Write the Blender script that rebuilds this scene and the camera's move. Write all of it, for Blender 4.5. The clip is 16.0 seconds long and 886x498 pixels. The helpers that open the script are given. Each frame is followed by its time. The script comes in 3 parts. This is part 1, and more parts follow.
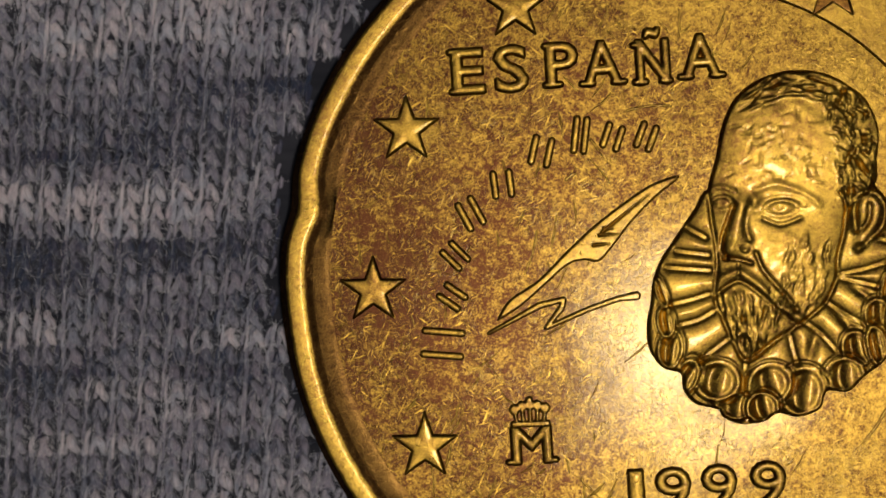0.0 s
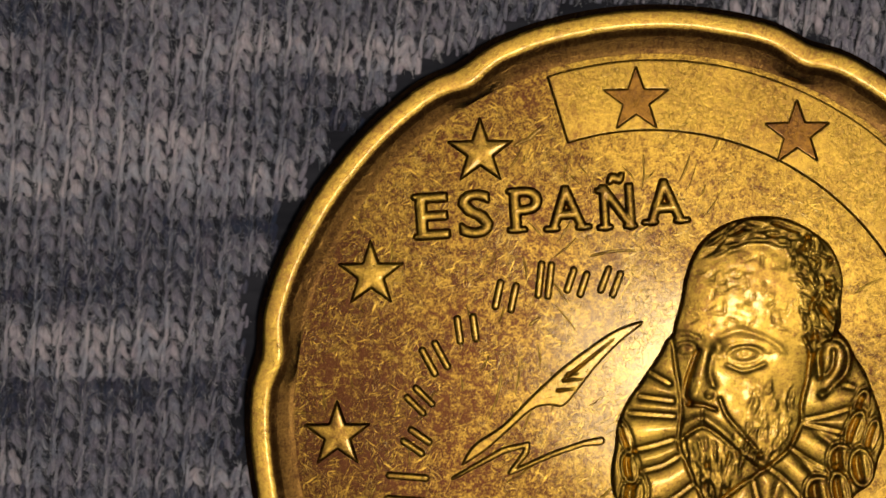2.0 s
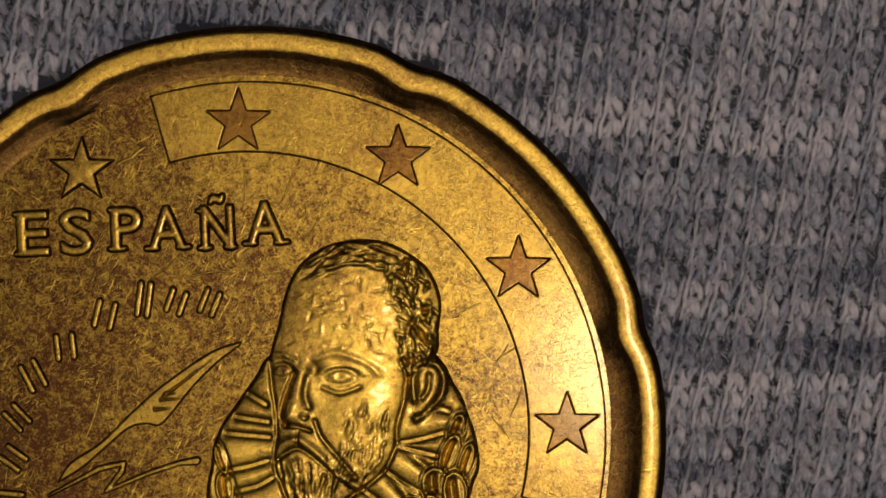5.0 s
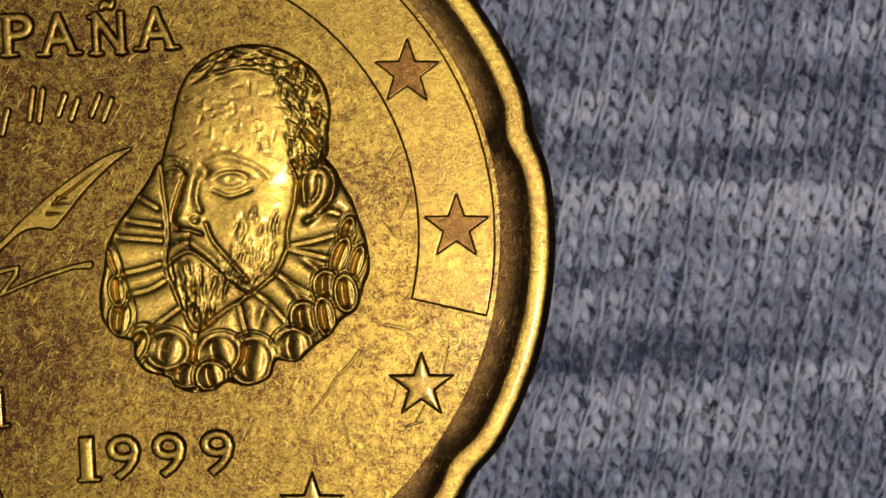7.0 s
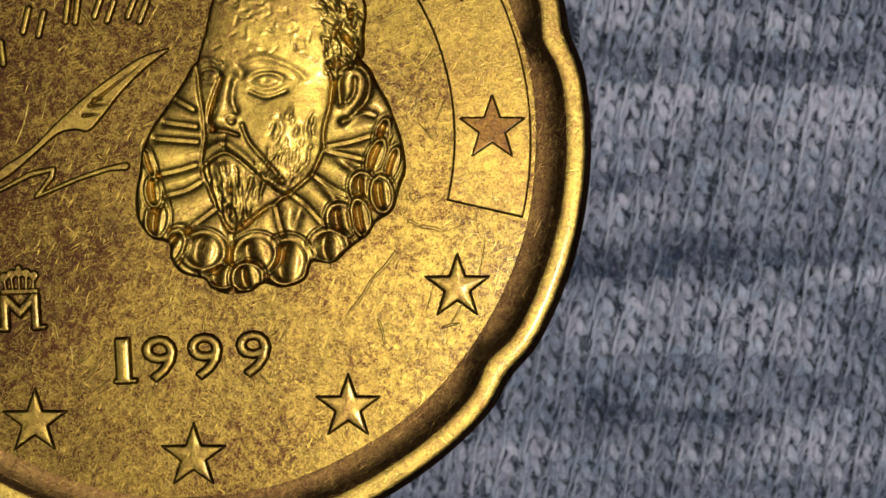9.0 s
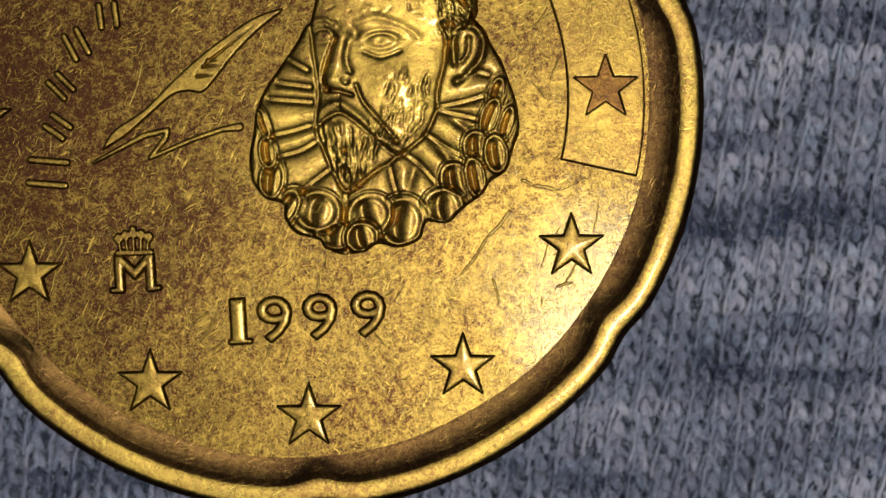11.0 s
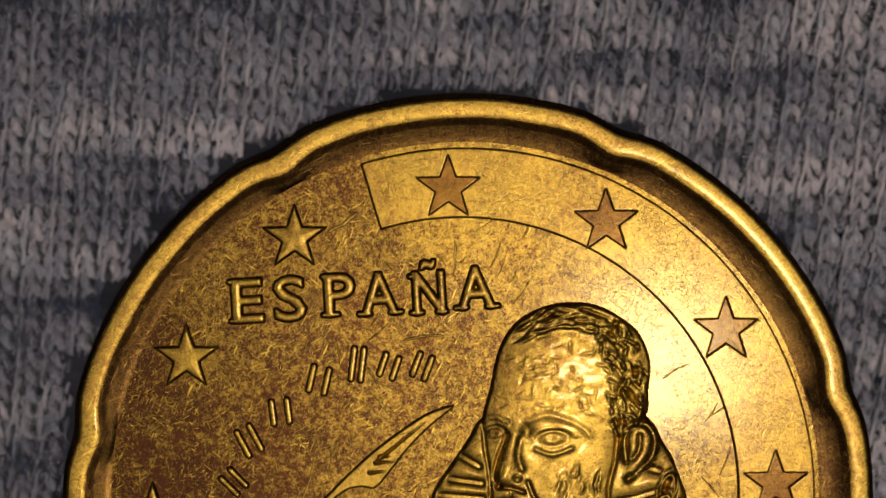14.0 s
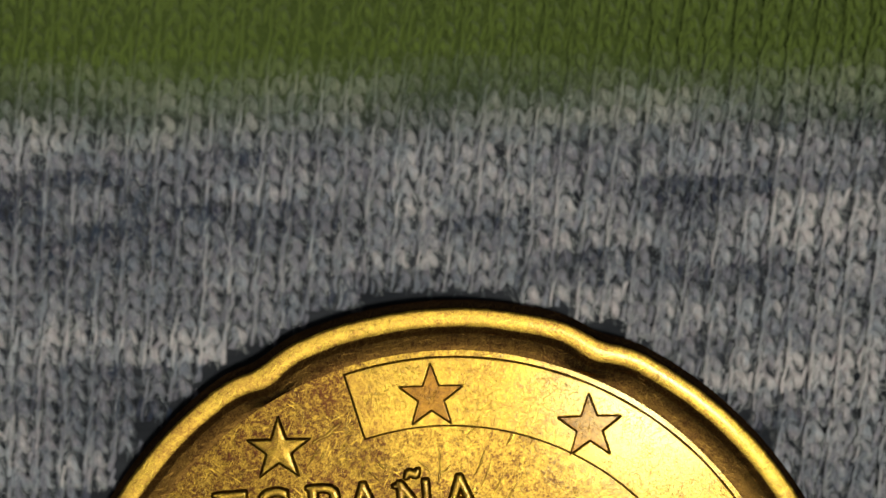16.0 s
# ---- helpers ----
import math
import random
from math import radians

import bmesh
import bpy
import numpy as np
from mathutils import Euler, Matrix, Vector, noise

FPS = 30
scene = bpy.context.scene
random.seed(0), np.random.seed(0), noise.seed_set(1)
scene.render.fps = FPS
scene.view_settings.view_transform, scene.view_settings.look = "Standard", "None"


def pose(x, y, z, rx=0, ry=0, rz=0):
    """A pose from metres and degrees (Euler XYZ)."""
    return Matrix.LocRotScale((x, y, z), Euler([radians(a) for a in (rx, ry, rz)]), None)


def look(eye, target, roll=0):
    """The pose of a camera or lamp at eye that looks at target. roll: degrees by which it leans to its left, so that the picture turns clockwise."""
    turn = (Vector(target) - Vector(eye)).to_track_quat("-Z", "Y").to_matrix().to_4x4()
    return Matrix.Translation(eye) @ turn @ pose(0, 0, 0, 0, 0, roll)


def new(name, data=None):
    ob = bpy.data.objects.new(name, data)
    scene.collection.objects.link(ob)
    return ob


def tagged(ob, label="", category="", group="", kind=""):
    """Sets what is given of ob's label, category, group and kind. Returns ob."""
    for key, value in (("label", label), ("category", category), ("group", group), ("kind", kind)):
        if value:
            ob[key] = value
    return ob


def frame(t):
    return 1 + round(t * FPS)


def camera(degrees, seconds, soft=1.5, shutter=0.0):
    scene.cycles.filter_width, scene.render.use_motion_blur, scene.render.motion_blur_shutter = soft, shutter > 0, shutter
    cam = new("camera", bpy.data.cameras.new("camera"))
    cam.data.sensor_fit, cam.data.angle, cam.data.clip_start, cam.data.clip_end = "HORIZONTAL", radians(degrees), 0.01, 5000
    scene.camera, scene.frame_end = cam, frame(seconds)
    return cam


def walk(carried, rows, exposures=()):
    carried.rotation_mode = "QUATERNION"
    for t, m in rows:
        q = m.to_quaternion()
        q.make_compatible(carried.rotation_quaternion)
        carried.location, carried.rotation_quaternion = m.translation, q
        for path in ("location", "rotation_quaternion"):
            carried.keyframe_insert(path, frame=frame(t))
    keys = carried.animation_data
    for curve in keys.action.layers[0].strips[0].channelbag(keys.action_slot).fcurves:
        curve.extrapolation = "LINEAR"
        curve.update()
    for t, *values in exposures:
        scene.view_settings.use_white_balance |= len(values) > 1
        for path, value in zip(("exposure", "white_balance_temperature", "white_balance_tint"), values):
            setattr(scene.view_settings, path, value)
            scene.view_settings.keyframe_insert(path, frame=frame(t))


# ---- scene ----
# Lengths below are in millimetres; MM turns them into metres. The coin's centre is the origin,
# the cloth's base sheet lies at z = 0 and the coin's flat field at z = FIELD.
MM, FIELD = 0.001, 1.86

# ---- camera ----
cam = camera(25.0, 16.0, soft=1.6)
# a macro lens: the coin is sharp, the cloth below it a little soft
cam.data.dof.use_dof, cam.data.dof.focus_distance, cam.data.dof.aperture_fstop = True, 53.6 * MM, 34
# seconds, x, y, z in millimetres, and turns in degrees
PATH = [
    (0.0, -6.031, 0.848, 54.863, 0.010, 0.434, -3.782),
    (0.5, -6.009, 1.645, 54.866, 0.041, 0.427, -3.786),
    (1.0, -5.837, 2.254, 54.842, 0.106, 0.387, -3.681),
    (1.5, -5.478, 3.181, 54.845, 0.189, 0.332, -3.635),
    (2.0, -5.019, 4.385, 54.888, 0.275, 0.257, -3.654),
    (2.5, -4.251, 5.125, 54.903, 0.353, 0.174, -3.551),
    (3.0, -3.152, 5.195, 54.926, 0.393, 0.081, -3.305),
    (3.5, -1.539, 5.248, 54.925, 0.356, 0.021, -3.083),
    (4.0, 1.232, 5.200, 54.889, 0.251, 0.077, -2.796),
    (4.5, 3.294, 4.967, 54.952, 0.156, -0.028, -2.775),
    (5.0, 5.207, 4.575, 55.038, 0.064, -0.205, -2.670),
    (5.2, 5.682, 4.353, 55.069, 0.045, -0.224, -2.704),
    (5.7, 6.824, 3.477, 55.147, 0.029, -0.240, -2.749),
    (6.2, 7.551, 1.889, 55.289, 0.024, -0.217, -2.869),
    (6.8, 7.938, -0.234, 55.452, 0.026, -0.170, -3.017),
    (7.3, 7.905, -1.587, 55.506, 0.030, -0.140, -3.065),
    (7.5, 7.799, -2.148, 55.504, 0.042, -0.121, -3.039),
    (8.0, 7.657, -2.953, 55.474, 0.045, -0.057, -3.008),
    (8.2, 7.509, -3.285, 55.482, 0.033, -0.044, -3.024),
    (8.7, 7.218, -3.489, 55.491, 0.006, -0.040, -3.050),
    (9.2, 6.704, -3.146, 55.518, -0.052, -0.056, -3.115),
    (9.8, 5.848, -2.741, 55.551, -0.127, -0.086, -3.202),
    (10.3, 4.984, -3.016, 55.563, -0.164, -0.108, -3.247),
    (10.5, 4.634, -3.185, 55.517, -0.176, -0.159, -3.289),
    (11.0, 3.696, -4.055, 55.558, -0.231, -0.191, -3.351),
    (11.5, 2.069, -4.734, 55.548, -0.213, -0.152, -3.435),
    (12.0, 0.329, -2.777, 55.476, -0.217, -0.013, -3.478),
    (12.5, -0.319, 1.735, 55.469, -0.286, -0.041, -3.484),
    (13.0, -0.519, 4.305, 55.540, -0.254, -0.016, -3.524),
    (13.5, -0.334, 5.567, 55.578, -0.161, -0.027, -3.552),
    (14.0, -0.092, 6.805, 55.770, -0.194, 0.013, -3.373),
    (14.5, 0.216, 8.357, 55.830, -0.117, 0.089, -3.458),
    (15.0, 0.433, 9.605, 55.838, 0.073, 0.055, -3.534),
    (15.5, 0.644, 11.093, 55.880, 0.253, 0.116, -4.079),
    (16.0, 0.857, 11.860, 55.884, 0.362, 0.129, -4.625),
]
# seconds, stops, white balance
EXPOSURES = [(0.0, 0.12, 6800, 10), (3.5, 0.06, 7100, 11), (5.2, 0.02, 7050, 11), (7.3, 0.72, 5650, 4), (8.2, 0.72, 5550, 3), (11.0, 0.50, 5500, 3), (11.5, 0.42, 5450, 3), (12.0, 0.36, 5350, 4),
    (12.5, 0.02, 6400, 8), (14.5, 0.06, 6950, 11), (15.0, 0.18, 6900, 11), (15.5, 0.32, 6600, 6), (16.0, 0.68, 6700, -8)]
walk(cam, [(t, pose(x * MM, y * MM, z * MM, rx, ry, rz)) for t, x, y, z, rx, ry, rz in PATH], EXPOSURES)

# ---- light ----
world = bpy.data.worlds.new("dim_room")
scene.world = world
world.use_nodes = True
world.node_tree.nodes["Background"].inputs[0].default_value = (0.80, 0.90, 1.0, 1)
world.node_tree.nodes["Background"].inputs[1].default_value = 0.032

lamp_data = bpy.data.lights.new("lamp", "AREA")
lamp_data.shape, lamp_data.size, lamp_data.energy, lamp_data.color = "DISK", 42 * MM, 2.25, (1.0, 0.95, 0.89)
lamp = new("lamp", lamp_data)
lamp.matrix_world = look((87 * MM, -48 * MM, 800 * MM), (0, 0, 0))


# ---- materials ----
class Nodes:
    """A short way to write a material's node tree."""

    def __init__(self, name):
        self.material = bpy.data.materials.new(name)
        self.material.use_nodes = True
        self.tree = self.material.node_tree
        self.shader = self.tree.nodes["Principled BSDF"]

    def put(self, value, socket):
        if isinstance(value, bpy.types.NodeSocket):
            self.tree.links.new(value, socket)
        else:
            socket.default_value = value

    def node(self, kind, settings=(), **inputs):
        made = self.tree.nodes.new(kind)
        for key, value in dict(settings).items():
            setattr(made, key, value)
        for key, value in inputs.items():
            self.put(value, made.inputs[key.replace("_", " ")])
        return made

    def place(self):
        return self.node("ShaderNodeTexCoord").outputs["Object"]

    def mapped(self, scale, turn=0.0, shift=(0, 0, 0)):
        turned = self.node("ShaderNodeMapping", Vector=self.place(), Rotation=(0, 0, radians(turn))).outputs[0]
        return self.node("ShaderNodeMapping", Vector=turned, Scale=scale, Location=shift).outputs[0]

    def noise(self, vector, scale, detail=3.0, rough=0.55):
        return self.node("ShaderNodeTexNoise", Vector=vector, Scale=scale, Detail=detail, Roughness=rough).outputs["Fac"]

    def ramp(self, value, low, high, a=0.0, b=1.0):
        return self.node("ShaderNodeMapRange", [("interpolation_type", "SMOOTHSTEP")], Value=value, From_Min=low, From_Max=high, To_Min=a, To_Max=b).outputs[0]

    def math(self, operation, a, b=0.0):
        made = self.node("ShaderNodeMath", [("operation", operation)])
        self.put(a, made.inputs[0])
        self.put(b, made.inputs[1])
        return made.outputs[0]

    def mix(self, amount, a, b):
        made = self.node("ShaderNodeMix", [("data_type", "RGBA")])
        for value, i in ((amount, 0), (a, 6), (b, 7)):
            self.put((*value, 1) if isinstance(value, tuple) else value, made.inputs[i])
        return made.outputs[2]

    def bump(self, height, distance, strength=1.0, normal=None):
        made = self.node("ShaderNodeBump", Height=height, Distance=distance, Strength=strength)
        if normal is not None:
            self.put(normal, made.inputs["Normal"])
        return made.outputs[0]

    def finish(self, **inputs):
        for key, value in inputs.items():
            self.put((*value, 1) if isinstance(value, tuple) and len(value) == 3 else value, self.shader.inputs[key.replace("_", " ")])
        return self.material


def brass(name, bright, brown, tarnish, sheen, satin, share, relief=1.0, patch=0.0, film=0.0055):
    """Worn nordic gold: bright metal under brown tarnish, fine grain and hair scratches, with a thin film of grease.
    sheen: roughness of the polished grains; satin: of the matt ones, which make up share of the surface;
    patch: how much browner the left is, part tarnish, part the lamp's falloff painted in; film: how much the grease
    mirrors."""
    n = Nodes(name)
    at = n.place()
    cloudy = n.noise(at, 330, 5, 0.65)
    grain = n.noise(at, 18000, 3, 0.75)
    mottle = n.noise(at, 5200, 4, 0.7)
    rubs = 0.0
    for k, (turn, fine) in enumerate(((28, 1.0), (62, 1.0), (84, 1.0), (-50, 1.0), (22, 1.7), (66, 1.7), (-20, 1.7), (10, 1.7))):
        streak = n.noise(n.mapped(((15000 + 1200 * k) * fine, (1300 + 150 * k) * fine, 1), turn, (3 * k, 5 * k, 0)), 1.0, 2)
        rubs = n.math("MAXIMUM", rubs, n.ramp(streak, 0.635, 0.70))
    rubs = n.math("MULTIPLY", rubs, n.ramp(n.noise(at, 800, 3), 0.36, 0.62))
    stain = 0.5 + tarnish
    for pattern, strength in ((grain, 2.8), (mottle, 2.0), (cloudy, 1.7)):
        stain = n.math("ADD", stain, n.math("MULTIPLY", n.math("SUBTRACT", pattern, 0.5), strength))
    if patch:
        # browner left side: tarnish, together with painted falloff of the lamp's light
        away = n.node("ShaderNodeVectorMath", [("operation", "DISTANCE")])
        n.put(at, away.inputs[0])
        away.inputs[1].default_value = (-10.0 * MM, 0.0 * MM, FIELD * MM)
        left_dark = n.ramp(n.math("ADD", away.outputs["Value"], n.math("MULTIPLY", n.math("SUBTRACT", cloudy, 0.5), 10 * MM)), 2.0 * MM, 16.0 * MM, 1.0, 0.0)
        stain = n.math("ADD", stain, n.math("MULTIPLY", left_dark, patch))
    stain = n.math("SUBTRACT", stain, n.math("MULTIPLY", rubs, 1.6))
    stain = n.node("ShaderNodeClamp", Value=stain).outputs[0]
    height = n.math("ADD", n.math("MULTIPLY", grain, 0.55), n.math("SUBTRACT", n.math("MULTIPLY", mottle, 0.7), n.math("MULTIPLY", rubs, 0.45)))
    colour = n.mix(n.math("MULTIPLY", rubs, 0.5), n.mix(stain, bright, brown), tuple(min(0.9, 1.9 * c) for c in bright))
    fine = n.node("ShaderNodeBsdfAnisotropic", [("distribution", "BECKMANN")], Color=colour, Roughness=sheen, Normal=n.bump(height, 0.005 * MM * relief))
    matt = n.node("ShaderNodeBsdfAnisotropic", [("distribution", "BECKMANN")], Color=colour, Roughness=satin, Normal=n.bump(height, 0.011 * MM * relief))
    grease = n.node("ShaderNodeBsdfAnisotropic", [("distribution", "BECKMANN")], Color=(film * 1.15, film, film * 0.6, 1), Roughness=0.125, Normal=n.bump(height, 0.0008 * MM * relief))
    both, coat = n.node("ShaderNodeMixShader", Fac=share), n.node("ShaderNodeAddShader")
    n.put(fine.outputs[0], both.inputs[1])
    n.put(matt.outputs[0], both.inputs[2])
    n.put(both.outputs[0], coat.inputs[0])
    n.put(grease.outputs[0], coat.inputs[1])
    n.put(coat.outputs[0], n.tree.nodes["Material Output"].inputs[0])
    n.tree.nodes.remove(n.shader)
    return n.material


GOLD, BROWN = (0.350, 0.208, 0.032), (0.054, 0.019, 0.008)
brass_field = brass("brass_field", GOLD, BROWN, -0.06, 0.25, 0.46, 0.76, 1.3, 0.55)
brass_border = brass("brass_border", (0.30, 0.155, 0.036), (0.10, 0.041, 0.015), 0.0, 0.26, 0.44, 0.75, 1.1, 0.0, 0.020)
brass_raised = brass("brass_raised", (0.36, 0.215, 0.033), (0.14, 0.064, 0.017), -0.09, 0.25, 0.47, 0.78, 1.3)
brass_bust = brass("brass_bust", (0.53, 0.320, 0.049), (0.20, 0.090, 0.025), -0.06, 0.28, 0.48, 0.85, 1.0)
brass_rim = brass("brass_rim", (0.54, 0.330, 0.053), (0.23, 0.110, 0.028), -0.03, 0.26, 0.47, 0.90, 1.0)
# the same brass, darkened to put the outer edge's shade into its colour
brass_shaded_edge = brass("brass_shaded_edge", (0.08, 0.04, 0.015), (0.03, 0.015, 0.008), 0.1, 0.3, 0.5, 0.8)
brass_groove = brass("brass_groove", (0.42, 0.195, 0.050), (0.17, 0.070, 0.020), 0.05, 0.30, 0.48, 0.95, 0.5)
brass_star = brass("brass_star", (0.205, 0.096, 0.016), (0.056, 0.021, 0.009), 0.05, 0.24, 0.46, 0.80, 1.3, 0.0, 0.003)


def yarn(name, low, mid, high, fuzz):
    """Melange cotton: "dye" sets each stitch's tone, "haze" mixes in a greenish haze as painted colour."""
    n = Nodes(name)
    dye = n.node("ShaderNodeAttribute", [("attribute_name", "dye")]).outputs["Fac"]
    haze = n.node("ShaderNodeAttribute", [("attribute_name", "haze")]).outputs["Fac"]
    at = n.place()
    fibre = n.noise(n.mapped((16000, 5000, 9000), 10), 1.0, 3, 0.7)
    dye = n.math("ADD", dye, n.math("MULTIPLY", n.math("SUBTRACT", fibre, 0.5), 0.85))
    colour = n.mix(n.ramp(dye, 0.5, 1.0), n.mix(n.ramp(dye, 0.0, 0.5), low, mid), high)
    # a rosy and a bluish dye, fibre by fibre
    colour = n.mix(n.ramp(n.noise(at, 1500, 3, 0.7), 0.48, 0.70, 0.0, 0.27), colour, n.mix(n.ramp(dye, 0.1, 0.9), (0.10, 0.055, 0.085), (0.66, 0.50, 0.58)))
    colour = n.mix(n.ramp(n.noise(at, 1300, 3, 0.7), 0.54, 0.34, 0.0, 0.48), colour, n.mix(n.ramp(dye, 0.1, 0.9), (0.03, 0.055, 0.10), (0.48, 0.53, 0.64)))
    # greenish haze, painted into the yarn's colour
    colour = n.mix(haze, colour, n.mix(fibre, (0.120, 0.158, 0.030), (0.165, 0.212, 0.046)))
    return n.finish(Base_Color=colour, Roughness=0.9, Sheen_Weight=fuzz, Sheen_Roughness=0.5, Specular_IOR_Level=0.25, Normal=n.bump(fibre, 0.03 * MM, 0.8))


DARK, MID, LIGHT = (0.040, 0.044, 0.080), (0.325, 0.300, 0.368), (0.75, 0.65, 0.68)
yarn_knit = yarn("yarn_knit", DARK, MID, LIGHT, 0.15)
yarn_fuzz = yarn("yarn_fuzz", (0.12, 0.13, 0.19), (0.42, 0.415, 0.46), (0.80, 0.76, 0.78), 0.2)


def backing():
    n = Nodes("shaded_backing")
    streak = n.noise(n.mapped((140, 900, 1), 3.8), 1.0, 4)
    loops = n.noise(n.mapped((1400, 1600, 1), 9.7), 1.0, 2)
    high = n.node("ShaderNodeSeparateXYZ", Vector=n.mapped((1, 1, 1), 3.8)).outputs["Y"]
    # nearly black, so that shade in the gaps and round the coin is painted in
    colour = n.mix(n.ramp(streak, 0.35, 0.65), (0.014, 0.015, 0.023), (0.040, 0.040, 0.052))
    # the same greenish haze, painted on the sheet below the stitches
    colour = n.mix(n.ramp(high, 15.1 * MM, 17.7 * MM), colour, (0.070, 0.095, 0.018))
    return n.finish(Base_Color=colour, Roughness=0.95, Normal=n.bump(loops, 0.2 * MM))


shaded_backing = backing()


# ---- builders ----
def mesh_of(name, verts, faces, material, smooth=True):
    me = bpy.data.meshes.new(name)
    me.from_pydata([tuple(v) for v in np.asarray(verts) * MM], [], [tuple(f) for f in faces])
    me.polygons.foreach_set("use_smooth", [smooth] * len(me.polygons))
    me.materials.append(material)
    me.update()
    return me


def part(name, me, parent, label=""):
    ob = new(name, me)
    ob.parent = parent
    return tagged(ob, label)


def grid_for(x0, x1, y0, y1, step):
    return np.meshgrid(np.arange(x0, x1 + step, step), np.arange(y0, y1 + step, step), indexing="ij")


def height_mesh(name, X, Y, Z, keep, material):
    """A sheet over the grid points that keep allows."""
    number = np.full(X.shape, -1)
    number[keep] = np.arange(keep.sum())
    a, b, c, d = number[:-1, :-1], number[1:, :-1], number[1:, 1:], number[:-1, 1:]
    whole = (a >= 0) & (b >= 0) & (c >= 0) & (d >= 0)
    faces = np.stack([a[whole], b[whole], c[whole], d[whole]], 1)
    return mesh_of(name, np.stack([X[keep], Y[keep], Z[keep]], 1), faces.tolist(), material)


def step_up(t):
    t = np.clip(t, 0, 1)
    return t * t * (3 - 2 * t)


def segment_distance(X, Y, a, b):
    dx, dy = b[0] - a[0], b[1] - a[1]
    t = np.clip(((X - a[0]) * dx + (Y - a[1]) * dy) / max(dx * dx + dy * dy, 1e-12), 0, 1)
    return np.hypot(X - a[0] - t * dx, Y - a[1] - t * dy), t


def inside_depth(X, Y, loops):
    """How far each point lies inside closed outlines (minus: outside); holes are outlines too."""
    near, odd = np.full(X.shape, 1e9), np.zeros(X.shape, bool)
    for loop in loops:
        for a, b in zip(loop, list(loop[1:]) + [loop[0]]):
            near = np.minimum(near, segment_distance(X, Y, a, b)[0])
            if a[1] != b[1]:
                odd ^= ((a[1] > Y) != (b[1] > Y)) & (X < (b[0] - a[0]) * (Y - a[1]) / (b[1] - a[1]) + a[0])
    return np.where(odd, near, -near)


def stroke_depth(X, Y, points, width):
    """How far each point lies inside a brush stroke; width is one number or one at each point."""
    widths = width if isinstance(width, (list, tuple)) else [width] * len(points)
    best = np.full(X.shape, -1e9)
    for a, b, u, v in zip(points, points[1:], widths, widths[1:]):
        d, t = segment_distance(X, Y, a, b)
        best = np.maximum(best, (u + (v - u) * t) / 2 - d)
    return best


def smooth_loop(points, steps=6, closed=True):
    """A smooth curve through a few points."""
    p, out, n = [np.array(q, float) for q in points], [], len(points)
    for i in range(n if closed else n - 1):
        if closed:
            a, b, c, d = p[i - 1], p[i], p[(i + 1) % n], p[(i + 2) % n]
        else:
            a, b, c, d = p[max(i - 1, 0)], p[i], p[i + 1], p[min(i + 2, n - 1)]
        for k in range(steps):
            t = k / steps
            out.append(0.5 * ((2 * b) + (c - a) * t + (2 * a - 5 * b + 4 * c - d) * t * t + (3 * b - a - 3 * c + d) * t ** 3))
    if not closed:
        out.append(p[-1])
    return [tuple(q) for q in out]


def struck(name, depth, box, height, material, wall=0.07, step=0.025, crown=0.0):
    """A raised figure with steep walls and a slightly domed top, sunk a little into the field."""
    X, Y = grid_for(*box, step)
    d = depth(X, Y)
    Z = FIELD - 0.05 + (height + 0.05) * step_up((d + wall * 0.7) / wall) + crown * (1 - np.exp(-np.maximum(d, 0) / 0.12))
    return height_mesh(name, X, Y, Z, d > -wall * 1.4, material)


def glyph_loops(letter, middle, width, height):
    """The outlines of a letter of the built-in font, fitted into a box."""
    curve = bpy.data.curves.new("glyph", "FONT")
    curve.body, curve.fill_mode, curve.resolution_u = letter, "NONE", 3
    holder = bpy.data.objects.new("glyph", curve)
    me = bpy.data.meshes.new_from_object(holder)
    links = {}
    for e in me.edges:
        a, b = e.vertices
        links.setdefault(a, []).append(b)
        links.setdefault(b, []).append(a)
    co = np.array([(v.co.x, v.co.y) for v in me.vertices])
    low, high = co.min(0), co.max(0)
    co = (co - (low + high) / 2) / (high - low) * np.array([width, height]) + np.array(middle)
    loops, seen = [], set()
    for first in links:
        if first in seen:
            continue
        loop, at = [], first
        while at is not None:
            seen.add(at)
            loop.append(tuple(co[at]))
            at = next((k for k in links[at] if k not in seen), None)
        loops.append(loop)
    bpy.data.objects.remove(holder)
    bpy.data.curves.remove(curve)
    bpy.data.meshes.remove(me)
    return loops


# ---- the cloth ----
random.seed(4)
ALONG = Vector((1.0, -0.066))      # along a course of stitches
LEAN, SPREAD = 0.150, 0.0032       # how far a wale leans, and how that grows to the right
WALE, COURSE = 0.72, 0.50
# lighter and darker bands of dye: along, across, half length, strength
STREAKS = [(-13.8, 6.3, 5, 0.3), (-13.2, 5.0, 4, -0.3), (-14.4, 3.2, 5, -0.3), (-14.6, 1.9, 5, 0.24), (-14.8, 0.3, 5, -0.2), (-15.2, -2.8, 5, -0.3), (-15.4, -4.9, 5, 0.25),
    (-7.6, 9.9, 4, 0.32), (12.1, 13.2, 2, 0.35), (-7.8, 13.3, 5, -0.3), (10.2, 13.8, 5, -0.2), (-0.1, 12.3, 4, 0.25), (6.1, 12.4, 2, 0.2), (-7.8, 11.3, 4, -0.25),
    (16.1, 1.3, 6, 0.28), (17.4, 4.2, 5, -0.35), (17.5, 2.4, 2.5, -0.25), (14.6, -2.9, 6, -0.42), (13.0, -4.9, 4, 0.15), (13.5, -6.3, 4, -0.2), (11.5, -7.7, 3, -0.25), (11.4, 8.7, 3, 0.25)]


